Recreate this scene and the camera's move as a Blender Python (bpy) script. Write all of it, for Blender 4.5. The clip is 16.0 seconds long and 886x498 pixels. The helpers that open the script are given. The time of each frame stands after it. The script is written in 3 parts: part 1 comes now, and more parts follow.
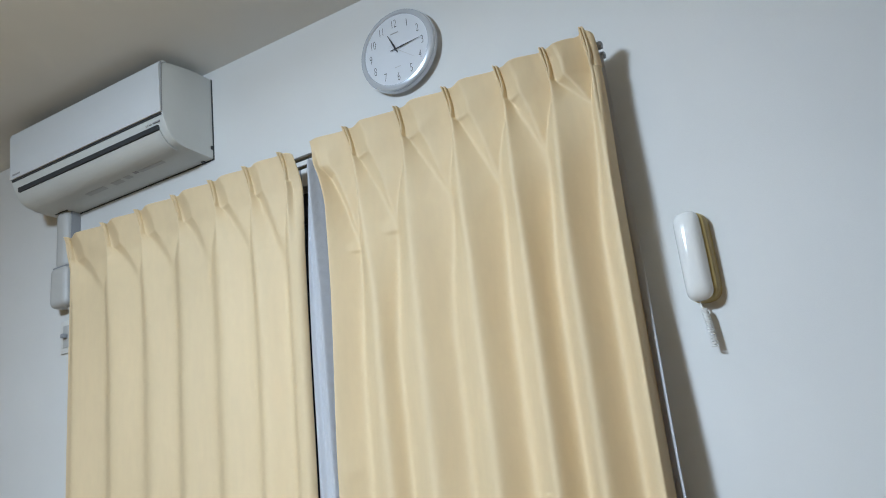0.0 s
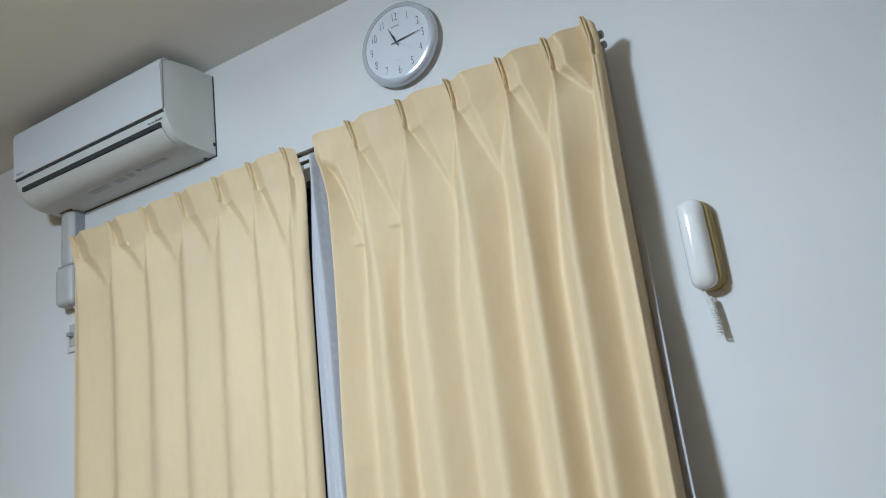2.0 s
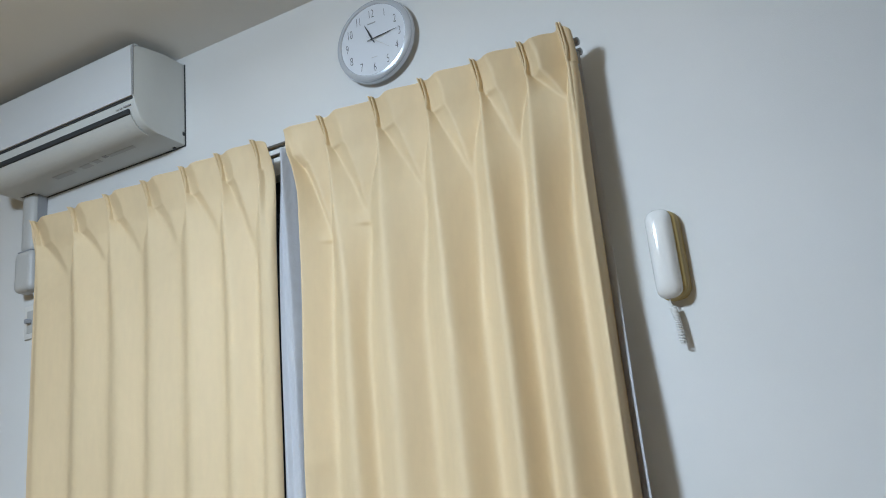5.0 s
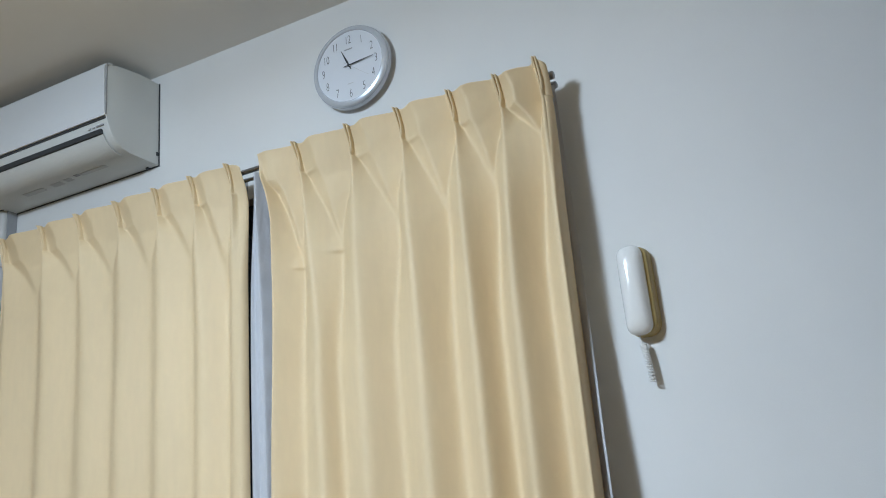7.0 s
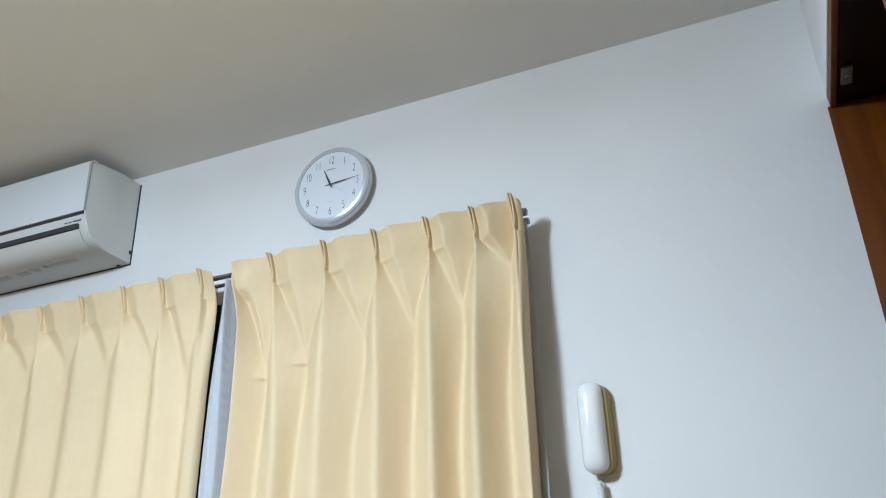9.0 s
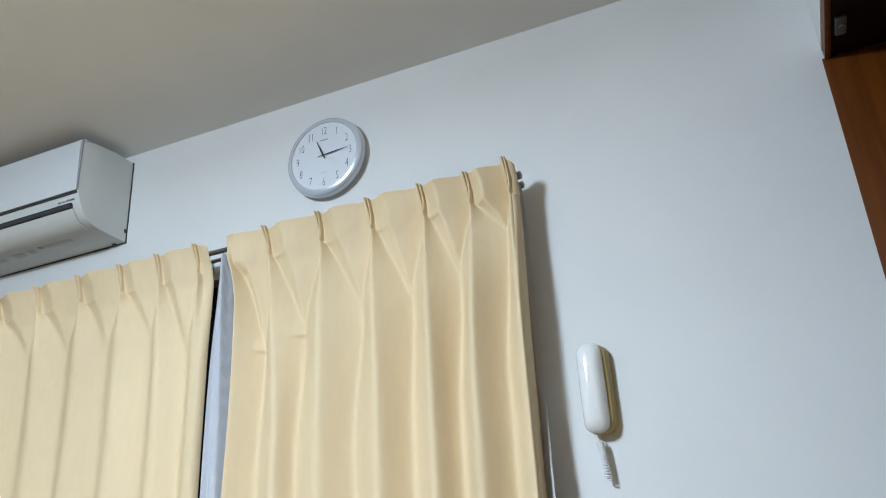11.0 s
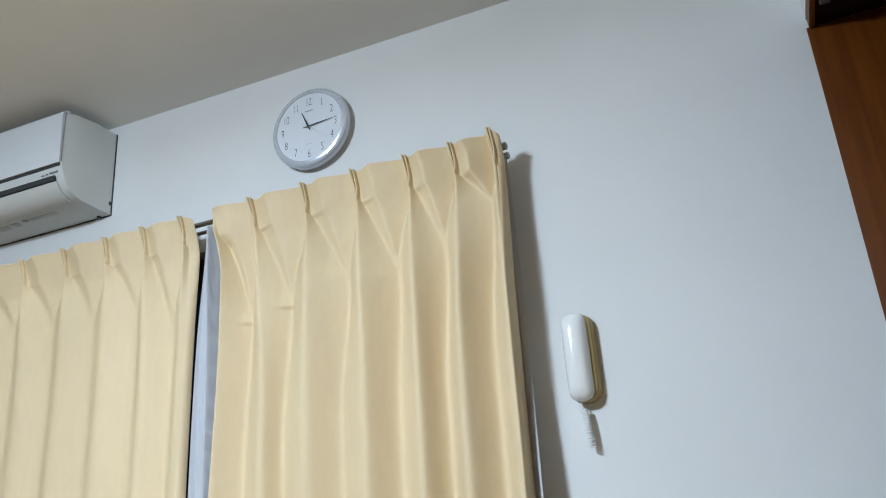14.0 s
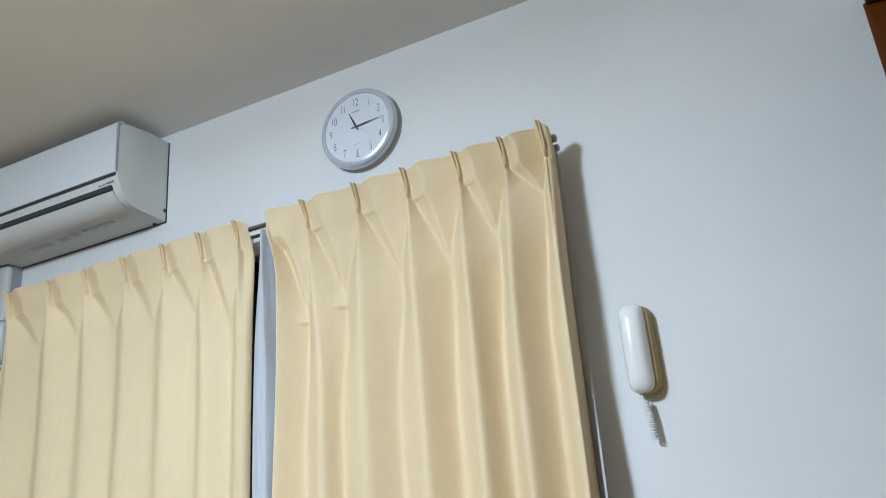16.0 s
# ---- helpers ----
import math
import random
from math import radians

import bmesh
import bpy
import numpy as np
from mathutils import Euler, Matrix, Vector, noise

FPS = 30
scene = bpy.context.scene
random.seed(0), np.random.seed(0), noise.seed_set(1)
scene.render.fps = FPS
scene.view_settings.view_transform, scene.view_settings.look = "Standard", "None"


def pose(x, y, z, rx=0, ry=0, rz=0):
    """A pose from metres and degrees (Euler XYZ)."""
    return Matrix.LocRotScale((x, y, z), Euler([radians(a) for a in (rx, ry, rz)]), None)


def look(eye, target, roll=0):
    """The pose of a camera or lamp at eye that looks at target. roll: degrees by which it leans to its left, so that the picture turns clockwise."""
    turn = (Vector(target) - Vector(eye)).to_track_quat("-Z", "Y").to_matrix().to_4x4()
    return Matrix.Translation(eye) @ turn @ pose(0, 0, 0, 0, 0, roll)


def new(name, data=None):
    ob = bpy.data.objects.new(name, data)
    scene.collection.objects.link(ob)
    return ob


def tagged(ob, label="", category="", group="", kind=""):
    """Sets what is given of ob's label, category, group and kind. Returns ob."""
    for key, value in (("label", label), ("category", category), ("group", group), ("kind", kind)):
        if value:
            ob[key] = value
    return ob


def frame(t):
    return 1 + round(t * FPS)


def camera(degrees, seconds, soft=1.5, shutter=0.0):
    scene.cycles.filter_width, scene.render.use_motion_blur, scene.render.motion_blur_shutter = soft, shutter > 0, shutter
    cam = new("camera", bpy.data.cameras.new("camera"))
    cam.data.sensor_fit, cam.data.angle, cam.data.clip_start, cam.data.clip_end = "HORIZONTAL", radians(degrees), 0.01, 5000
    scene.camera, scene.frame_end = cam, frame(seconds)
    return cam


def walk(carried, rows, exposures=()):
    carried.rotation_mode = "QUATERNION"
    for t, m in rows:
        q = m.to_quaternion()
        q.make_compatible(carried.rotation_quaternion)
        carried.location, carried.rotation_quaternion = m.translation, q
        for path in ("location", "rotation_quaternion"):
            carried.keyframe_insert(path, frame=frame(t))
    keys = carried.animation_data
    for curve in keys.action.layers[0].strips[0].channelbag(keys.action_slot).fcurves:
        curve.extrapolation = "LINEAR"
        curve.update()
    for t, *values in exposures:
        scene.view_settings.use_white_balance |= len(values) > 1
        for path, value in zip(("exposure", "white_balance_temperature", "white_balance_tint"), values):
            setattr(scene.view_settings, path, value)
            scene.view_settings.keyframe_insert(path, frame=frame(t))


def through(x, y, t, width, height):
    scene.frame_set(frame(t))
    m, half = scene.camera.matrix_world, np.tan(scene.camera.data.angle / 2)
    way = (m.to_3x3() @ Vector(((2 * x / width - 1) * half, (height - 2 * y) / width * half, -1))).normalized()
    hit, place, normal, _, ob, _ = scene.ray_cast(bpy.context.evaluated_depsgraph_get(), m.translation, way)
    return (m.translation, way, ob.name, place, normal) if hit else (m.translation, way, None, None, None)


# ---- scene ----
cam = camera(57.0, 16.0, 1.0)

PATH = [
    (0, (1.89, -1.858, 1.004), (0.95, -0.187, 1.571), -6.7),
    (0.5, (1.89, -1.861, 0.996), (0.946, -0.193, 1.568), -6.7),
    (1, (1.876, -1.854, 0.989), (0.921, -0.194, 1.565), -6.6),
    (1.5, (1.885, -1.843, 0.994), (0.936, -0.176, 1.559), -7.0),
    (2, (1.89, -1.851, 0.995), (0.936, -0.184, 1.555), -7.4),
    (2.5, (1.883, -1.857, 0.994), (0.927, -0.193, 1.558), -7.8),
    (3, (1.883, -1.86, 0.994), (0.934, -0.194, 1.564), -7.6),
    (3.5, (1.895, -1.845, 0.998), (0.958, -0.172, 1.563), -7.2),
    (4, (1.887, -1.853, 0.998), (0.976, -0.165, 1.563), -6.5),
    (6.5, (1.898, -1.847, 1.031), (1.027, -0.126, 1.558), -5.8),
    (7, (1.912, -1.847, 1.051), (1.074, -0.122, 1.617), -5.4),
    (7.5, (1.901, -1.864, 1.065), (1.12, -0.146, 1.727), -4.0),
    (8, (1.914, -1.894, 1.065), (1.184, -0.196, 1.83), -2.7),
    (8.5, (1.917, -1.886, 1.058), (1.216, -0.207, 1.889), -1.9),
    (9, (1.913, -1.896, 1.047), (1.219, -0.215, 1.881), -1.9),
    (11.5, (1.915, -1.866, 1.024), (1.2, -0.157, 1.779), -4.1),
    (12, (1.918, -1.863, 1.032), (1.19, -0.149, 1.761), -4.2),
    (12.5, (1.918, -1.875, 1.027), (1.199, -0.155, 1.751), -4.1),
    (13, (1.925, -1.878, 1.026), (1.225, -0.147, 1.743), -4.0),
    (13.5, (1.924, -1.87, 1.03), (1.231, -0.135, 1.743), -4.0),
    (14, (1.924, -1.876, 1.026), (1.229, -0.141, 1.738), -4.2),
    (14.5, (1.92, -1.87, 1.029), (1.207, -0.142, 1.74), -4.5),
    (15, (1.909, -1.869, 1.028), (1.169, -0.153, 1.738), -4.8),
    (15.5, (1.909, -1.879, 1.033), (1.131, -0.177, 1.739), -5.0),
    (16, (1.903, -1.884, 1.029), (1.109, -0.191, 1.739), -5.0),
]
walk(cam, [(t, look(eye, target, roll)) for t, eye, target, roll in PATH],
     [(0, -0.09), (2.0, -0.12), (6.5, -0.14), (7.0, -0.14), (7.5, -0.09), (8.0, 0.11), (9.0, 0.21), (11.5, 0.05), (12.5, 0.01), (14.5, 0.02), (16.0, 0.05)])

# ---- light and exposure ----
world = bpy.data.worlds.new("night")
world.use_nodes = True
world.node_tree.nodes["Background"].inputs[0].default_value = (0.01, 0.012, 0.016, 1)
world.node_tree.nodes["Background"].inputs[1].default_value = 0.3
scene.world = world
scene.view_settings.exposure = 0.0

# one round ceiling lamp: its flat underside and the glow of its rim
LAMP = (0.54, -2.25)
LIGHT = (0.663, 0.824, 1.0)
disc = bpy.data.lights.new("ceiling_lamp", "AREA")
disc.shape, disc.size, disc.energy, disc.color = "DISK", 0.45, 90, LIGHT
lamp = new("ceiling_lamp", disc)
lamp.location = (*LAMP, 2.40)
glow = bpy.data.lights.new("ceiling_lamp_rim", "POINT")
glow.shadow_soft_size, glow.energy, glow.color = 0.11, 90, LIGHT
lamp_rim = new("ceiling_lamp_rim", glow)
lamp_rim.location = (*LAMP, 2.33)


# ---- materials ----
def material(name, color, rough=0.6, metal=0.0, vary=0.06, scale=6.0, fine=180.0, bump=0.02, coat=0.0, sheen=0.0, stretch=(1, 1, 1)):
    """Principled surface with a broad and a fine variation of colour and a fine relief."""
    m = bpy.data.materials.new(name)
    m.use_nodes = True
    t = m.node_tree
    b = t.nodes["Principled BSDF"]
    b.inputs["Roughness"].default_value = rough
    b.inputs["Metallic"].default_value = metal
    b.inputs["Coat Weight"].default_value = coat
    b.inputs["Sheen Weight"].default_value = sheen
    c = t.nodes.new("ShaderNodeTexCoord")
    mp = t.nodes.new("ShaderNodeMapping")
    mp.inputs["Scale"].default_value = stretch
    t.links.new(c.outputs["Object"], mp.inputs[0])
    n1 = t.nodes.new("ShaderNodeTexNoise")
    n1.inputs["Scale"].default_value = scale
    n1.inputs["Detail"].default_value = 4
    n2 = t.nodes.new("ShaderNodeTexNoise")
    n2.inputs["Scale"].default_value = fine
    n2.inputs["Detail"].default_value = 3
    for n in (n1, n2):
        t.links.new(mp.outputs[0], n.inputs["Vector"])
    mix = t.nodes.new("ShaderNodeMath")
    mix.operation = "MULTIPLY_ADD"
    mix.inputs[1].default_value = 0.35
    t.links.new(n2.outputs["Fac"], mix.inputs[0])
    t.links.new(n1.outputs["Fac"], mix.inputs[2])
    ramp = t.nodes.new("ShaderNodeValToRGB")
    e = ramp.color_ramp.elements
    e[0].position, e[1].position = 0.45, 0.9
    e[0].color = (*[v * (1 - vary) for v in color], 1)
    e[1].color = (*[min(0.95, v * (1 + vary)) for v in color], 1)
    t.links.new(mix.outputs[0], ramp.inputs[0])
    t.links.new(ramp.outputs[0], b.inputs["Base Color"])
    if bump:
        bp = t.nodes.new("ShaderNodeBump")
        bp.inputs["Strength"].default_value = bump
        bp.inputs["Distance"].default_value = 0.002
        t.links.new(n2.outputs["Fac"], bp.inputs["Height"])
        t.links.new(bp.outputs[0], b.inputs["Normal"])
    return m


def weave(name, color, su, sv, bump, rough=0.85, sheen=0.25, vary=0.05, through=0.0, glow=None):
    """Woven cloth: threads across and along, with soft colour drift."""
    m = material(name, color, rough, vary=vary, scale=3.0, fine=60.0, bump=0, sheen=sheen, stretch=(1, 1, 0.25))
    t = m.node_tree
    b = t.nodes["Principled BSDF"]
    c = t.nodes.new("ShaderNodeTexCoord")
    add = None
    for axis, s in (("X", su), ("Z", sv)):
        w = t.nodes.new("ShaderNodeTexWave")
        w.bands_direction = axis
        w.inputs["Scale"].default_value = s
        w.inputs["Distortion"].default_value = 1.5
        w.inputs["Detail"].default_value = 2
        t.links.new(c.outputs["Object"], w.inputs["Vector"])
        if add is None:
            add = w.outputs["Fac"]
        else:
            a = t.nodes.new("ShaderNodeMath")
            t.links.new(add, a.inputs[0])
            t.links.new(w.outputs["Fac"], a.inputs[1])
            add = a.outputs[0]
    bp = t.nodes.new("ShaderNodeBump")
    bp.inputs["Strength"].default_value = bump
    bp.inputs["Distance"].default_value = 0.001
    t.links.new(add, bp.inputs["Height"])
    t.links.new(bp.outputs[0], b.inputs["Normal"])
    if through:
        out = t.nodes["Material Output"]
        tr = t.nodes.new("ShaderNodeBsdfTranslucent")
        tr.inputs["Color"].default_value = (*(glow or color), 1)
        ms = t.nodes.new("ShaderNodeMixShader")
        ms.inputs[0].default_value = through
        t.links.new(b.outputs[0], ms.inputs[1])
        t.links.new(tr.outputs[0], ms.inputs[2])
        t.links.new(ms.outputs[0], out.inputs[0])
    return m


def wood(name, dark, light, rough=0.4, axis="Z"):
    """Veneer with long grain."""
    m = bpy.data.materials.new(name)
    m.use_nodes = True
    t = m.node_tree
    b = t.nodes["Principled BSDF"]
    b.inputs["Roughness"].default_value = rough
    c = t.nodes.new("ShaderNodeTexCoord")
    mp = t.nodes.new("ShaderNodeMapping")
    mp.inputs["Scale"].default_value = {"Z": (14, 14, 0.9), "Y": (14, 0.9, 14), "X": (0.9, 14, 14)}[axis]
    t.links.new(c.outputs["Object"], mp.inputs[0])
    n = t.nodes.new("ShaderNodeTexNoise")
    n.inputs["Scale"].default_value = 3
    n.inputs["Detail"].default_value = 8
    n.inputs["Distortion"].default_value = 0.6
    t.links.new(mp.outputs[0], n.inputs["Vector"])
    r = t.nodes.new("ShaderNodeValToRGB")
    r.color_ramp.elements[0].position, r.color_ramp.elements[1].position = 0.3, 0.75
    r.color_ramp.elements[0].color, r.color_ramp.elements[1].color = (*dark, 1), (*light, 1)
    t.links.new(n.outputs["Fac"], r.inputs[0])
    t.links.new(r.outputs[0], b.inputs["Base Color"])
    bp = t.nodes.new("ShaderNodeBump")
    bp.inputs["Strength"].default_value = 0.06
    bp.inputs["Distance"].default_value = 0.001
    t.links.new(n.outputs["Fac"], bp.inputs["Height"])
    t.links.new(bp.outputs[0], b.inputs["Normal"])
    return m


M_WALL = material("wallpaper", (0.735, 0.74, 0.735), 0.8, vary=0.03, scale=2.5, fine=420, bump=0.12)
# for unseen walls only: brown chosen to dim and warm the bounced light
M_BOUNCE = material("bounce_brown", (0.32, 0.213, 0.093), 0.8, vary=0.04, scale=2, fine=300, bump=0.1)
M_CEIL = material("ceiling_paper", (0.75, 0.745, 0.72), 0.85, vary=0.03, scale=3, fine=350, bump=0.15)
M_FLOOR = wood("floor_wood", (0.15, 0.094, 0.043), (0.25, 0.162, 0.075), 0.35, "Y")
M_CURTAIN = weave("cream_cloth", (0.814, 0.645, 0.404), 330, 290, 0.12, rough=0.62, sheen=0.0, vary=0.06, through=0.12, glow=(0.90, 0.62, 0.24))
M_CURTAIN.node_tree.nodes["Principled BSDF"].inputs["Specular IOR Level"].default_value = 0.55
M_LACE = weave("white_cloth", (0.70, 0.72, 0.77), 240, 130, 0.5, through=0.15)
M_STEEL = material("rod_steel", (0.42, 0.43, 0.45), 0.24, 1.0, bump=0.0)
M_CAP = material("rod_cap", (0.36, 0.37, 0.39), 0.35, 0.6, bump=0.0)
M_AC = material("ac_plastic", (0.64, 0.66, 0.65), 0.38, vary=0.02, bump=0.01)
M_ACP = material("ac_panel_plastic", (0.68, 0.71, 0.74), 0.22, vary=0.015, bump=0.0)
M_AGED = material("aged_plastic", (0.52, 0.52, 0.51), 0.45, vary=0.04, bump=0.02)
M_SLOT = material("dark_slot", (0.035, 0.04, 0.045), 0.5, bump=0.0)
M_GREY = material("grey_print", (0.33, 0.34, 0.36), 0.5, bump=0.0)
M_PALE = material("pale_print", (0.50, 0.51, 0.51), 0.5, bump=0.0)
M_SILVER = material("silver_rim", (0.62, 0.66, 0.72), 0.34, 0.15, vary=0.02, bump=0.0)
M_BEVEL = material("bright_bevel", (0.68, 0.73, 0.81), 0.24, 0.4, vary=0.01, bump=0.0)
M_FACE = material("clock_paper", (0.69, 0.725, 0.785), 0.5, vary=0.01, bump=0.0)
M_BLACK = material("black_print", (0.03, 0.035, 0.045), 0.45, bump=0.0)
M_PHONE = material("phone_white", (0.82, 0.82, 0.81), 0.13, vary=0.015, bump=0.0, coat=0.3)
M_IVORY = material("phone_ivory", (0.49, 0.38, 0.16), 0.4, vary=0.04, bump=0.01)
M_CORD = material("cord_white", (0.78, 0.78, 0.76), 0.35, bump=0.0)
M_WOOD = wood("frame_wood", (0.105, 0.026, 0.0015), (0.175, 0.047, 0.003), 0.45, "Z")
# frame wood darkened to near-black: the unlit underside's shade is in the colour
M_WOOD_SHADED = wood("shaded_head_wood", (0.007, 0.002, 0.001), (0.012, 0.004, 0.002), 0.5, "Y")
# low gloss keeps the painted shade of the head board black
for m, level in ((M_WOOD, 0.25), (M_WOOD_SHADED, 0.08)):
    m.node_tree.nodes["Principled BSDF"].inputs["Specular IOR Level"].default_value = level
M_ALU = material("window_aluminium", (0.12, 0.12, 0.125), 0.4, 0.7, bump=0.0)
M_CATCH = material("catch_grey", (0.12, 0.115, 0.11), 0.4, vary=0.03, bump=0.0)
M_GLASS = bpy.data.materials.new("window_glass")
M_GLASS.use_nodes = True
_g = M_GLASS.node_tree.nodes["Principled BSDF"]
_g.inputs["Transmission Weight"].default_value = 1.0
_g.inputs["Roughness"].default_value = 0.02
_g.inputs["IOR"].default_value = 1.45


# ---- building helpers ----
def part(name, bm, mat, parent=None, label="", smooth=True):
    """One bmesh becomes one mesh object, under its parent."""
    me = bpy.data.meshes.new(name)
    bmesh.ops.recalc_face_normals(bm, faces=bm.faces)
    bm.to_mesh(me)
    bm.free()
    me.materials.append(mat)
    if smooth:
        for p in me.polygons:
            p.use_smooth = True
        me.set_sharp_from_angle(angle=radians(38))
    ob = new(name, me)
    if parent is not None:
        ob.parent = parent
    if label:
        ob["label"] = label
    return ob


def box(bm, x0, x1, y0, y1, z0, z1, bevel=0.0, seg=2):
    r = bmesh.ops.create_cube(bm, size=1.0)
    bmesh.ops.transform(bm, matrix=Matrix.Translation(((x0 + x1) / 2, (y0 + y1) / 2, (z0 + z1) / 2)) @ Matrix.Diagonal((x1 - x0, y1 - y0, z1 - z0, 1)), verts=r["verts"])
    if bevel:
        edges = list({e for v in r["verts"] for e in v.link_edges})
        bmesh.ops.bevel(bm, geom=edges, offset=bevel, segments=seg, profile=0.6, affect="EDGES")
    return bm


def boxed(*dims):
    return box(bmesh.new(), *dims)


def rod(bm, a, b, r, n=20):
    a, b = Vector(a), Vector(b)
    d = b - a
    m = Matrix.Translation((a + b) / 2) @ d.to_track_quat("Z", "Y").to_matrix().to_4x4()
    bmesh.ops.create_cone(bm, cap_ends=True, segments=n, radius1=r, radius2=r, depth=d.length, matrix=m)
    return bm


def tube(bm, pts, r, n=8):
    """A round cord along points."""
    rings = []
    for i, p in enumerate(pts):
        a = Vector(pts[max(0, i - 1)])
        b = Vector(pts[min(len(pts) - 1, i + 1)])
        q = (b - a).to_track_quat("Z", "Y")
        rings.append([bm.verts.new(Vector(p) + q @ Vector((r * math.cos(2 * math.pi * k / n), r * math.sin(2 * math.pi * k / n), 0))) for k in range(n)])
    for u, v in zip(rings, rings[1:]):
        for k in range(n):
            bm.faces.new((u[k], u[(k + 1) % n], v[(k + 1) % n], v[k]))
    bm.faces.new(rings[0])
    bm.faces.new(rings[-1])
    return bm


def extrude_x(profile, x0, x1, steps=1):
    """A closed outline of (y, z) pulled along x."""
    bm = bmesh.new()
    rows = []
    for i in range(steps + 1):
        x = x0 + (x1 - x0) * i / steps
        rows.append([bm.verts.new((x, y, z)) for y, z in profile])
    for u, v in zip(rows, rows[1:]):
        for k in range(len(profile)):
            bm.faces.new((u[k], u[(k + 1) % len(profile)], v[(k + 1) % len(profile)], v[k]))
    bm.faces.new(rows[0])
    bm.faces.new(rows[-1])
    return bm


def empty(name, loc):
    ob = new(name)
    ob.empty_display_size = 0.05
    ob.location = loc
    return ob


def adopt(ob, *parts):
    """Parts built in world places come under the thing, and stay where they are."""
    for p in parts:
        p.parent = ob
        p.matrix_parent_inverse = Matrix.Translation(-ob.location)


def smooth01(t):
    t = min(1.0, max(0.0, t))
    return t * t * (3 - 2 * t)


# ---- the room ----
H = 2.50
WX0, WX1, WZ1 = -0.50, 1.28, 1.955
XE, DOORZ, DOORY = 2.15, 2.15, -0.86

bm = bmesh.new()
box(bm, -2.75, WX0, 0, 0.15, 0, H)
box(bm, WX1, 3.15, 0, 0.15, 0, H)
box(bm, WX0, WX1, 0, 0.15, WZ1, H)
tagged(part("wall_north", bm, M_WALL, smooth=False), "pale grey-white papered wall with a window opening", "wall", kind="structure")
# unseen walls that close the room, coloured for their bounce
bm = boxed(-2.75, -2.60, -7.00, 0, 0, H)
tagged(part("wall_west", bm, M_BOUNCE, smooth=False), "unseen closing wall, brown to dim and warm the bounced light", "wall", kind="structure")
bm = boxed(-2.75, 3.15, -7.15, -7.00, 0, H)
tagged(part("wall_south", bm, M_BOUNCE, smooth=False), "unseen closing wall, brown to dim and warm the bounced light", "wall", kind="structure")
bm = bmesh.new()
box(bm, XE, XE + 0.14, DOORY, 0, DOORZ + 0.025, H)
tagged(part("wall_east", bm, M_WALL, smooth=False), "pale papered wall with a wood-lined doorway", "wall", kind="structure")
# unseen length of the east wall, kept apart and brown to cut bounce
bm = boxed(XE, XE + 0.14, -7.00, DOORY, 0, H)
tagged(part("wall_south_east", bm, M_BOUNCE, smooth=False), "unseen wall beside the doorway, brown to cut the bounced light", "wall", kind="structure")
# unseen wall added to close the space past the doorway
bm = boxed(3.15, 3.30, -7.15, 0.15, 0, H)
tagged(part("wall_hall", bm, M_BOUNCE, smooth=False), "unseen closing wall of the dark space beyond the doorway", "wall", kind="structure")
tagged(part("ceiling", boxed(-2.75, 3.30, -7.15, 0.15, H, H + 0.1), M_CEIL, smooth=False), "matt off-white papered ceiling", "ceiling", kind="structure")
tagged(part("floor", boxed(-2.75, 3.30, -7.15, 0.15, -0.1, 0), M_FLOOR, smooth=False), "brown wooden floor", "floor", kind="structure")

# doorway lining
frame_ob = tagged(empty("door_1", (XE, -0.43, 0)), "orange-brown wooden doorway lining beside the window wall", "doorway", kind="structure")
adopt(frame_ob,
      part("jamb", boxed(XE - 0.003, XE + 0.30, -0.006, 0.0, 0, DOORZ, 0.0015), M_WOOD, label="orange-brown wood-grain jamb board"),
      part("jamb", boxed(XE - 0.005, XE + 0.145, DOORY, DOORY + 0.025, 0, DOORZ, 0.002), M_WOOD),
      part("head", boxed(XE + 0.016, XE + 0.30, DOORY + 0.025, -0.006, DOORZ, DOORZ + 0.022, 0.0015), M_WOOD_SHADED, label="wooden head board with its underside shade painted near-black"),
      part("head_trim", boxed(XE + 0.002, XE + 0.0155, DOORY, -0.0065, DOORZ - 0.006, DOORZ + 0.024, 0.002), M_WOOD, label="narrow brown wooden edge strip"))
bm = boxed(2.173, 2.198, -0.170, -0.100, DOORZ - 0.010, DOORZ, 0.004)
rod(bm, (2.188, -0.135, DOORZ - 0.014), (2.188, -0.135, DOORZ - 0.009), 0.008)
adopt(frame_ob, part("catch", bm, M_CATCH, label="small grey plastic door catch"))

# window behind the curtains
win = tagged(empty("window_1", ((WX0 + WX1) / 2, 0.08, 0)), "dark aluminium sliding window at night behind curtains", "window", kind="structure")
bm = bmesh.new()
box(bm, WX0, WX1, 0.05, 0.12, 0.0, 0.05)
box(bm, WX0, WX1, 0.05, 0.12, WZ1 - 0.04, WZ1)
box(bm, WX0, WX0 + 0.04, 0.05, 0.12, 0.05, WZ1 - 0.04)
box(bm, WX1 - 0.04, WX1, 0.05, 0.12, 0.05, WZ1 - 0.04)
adopt(win, part("window_frame", bm, M_ALU, smooth=False))
mid = (WX0 + WX1) / 2
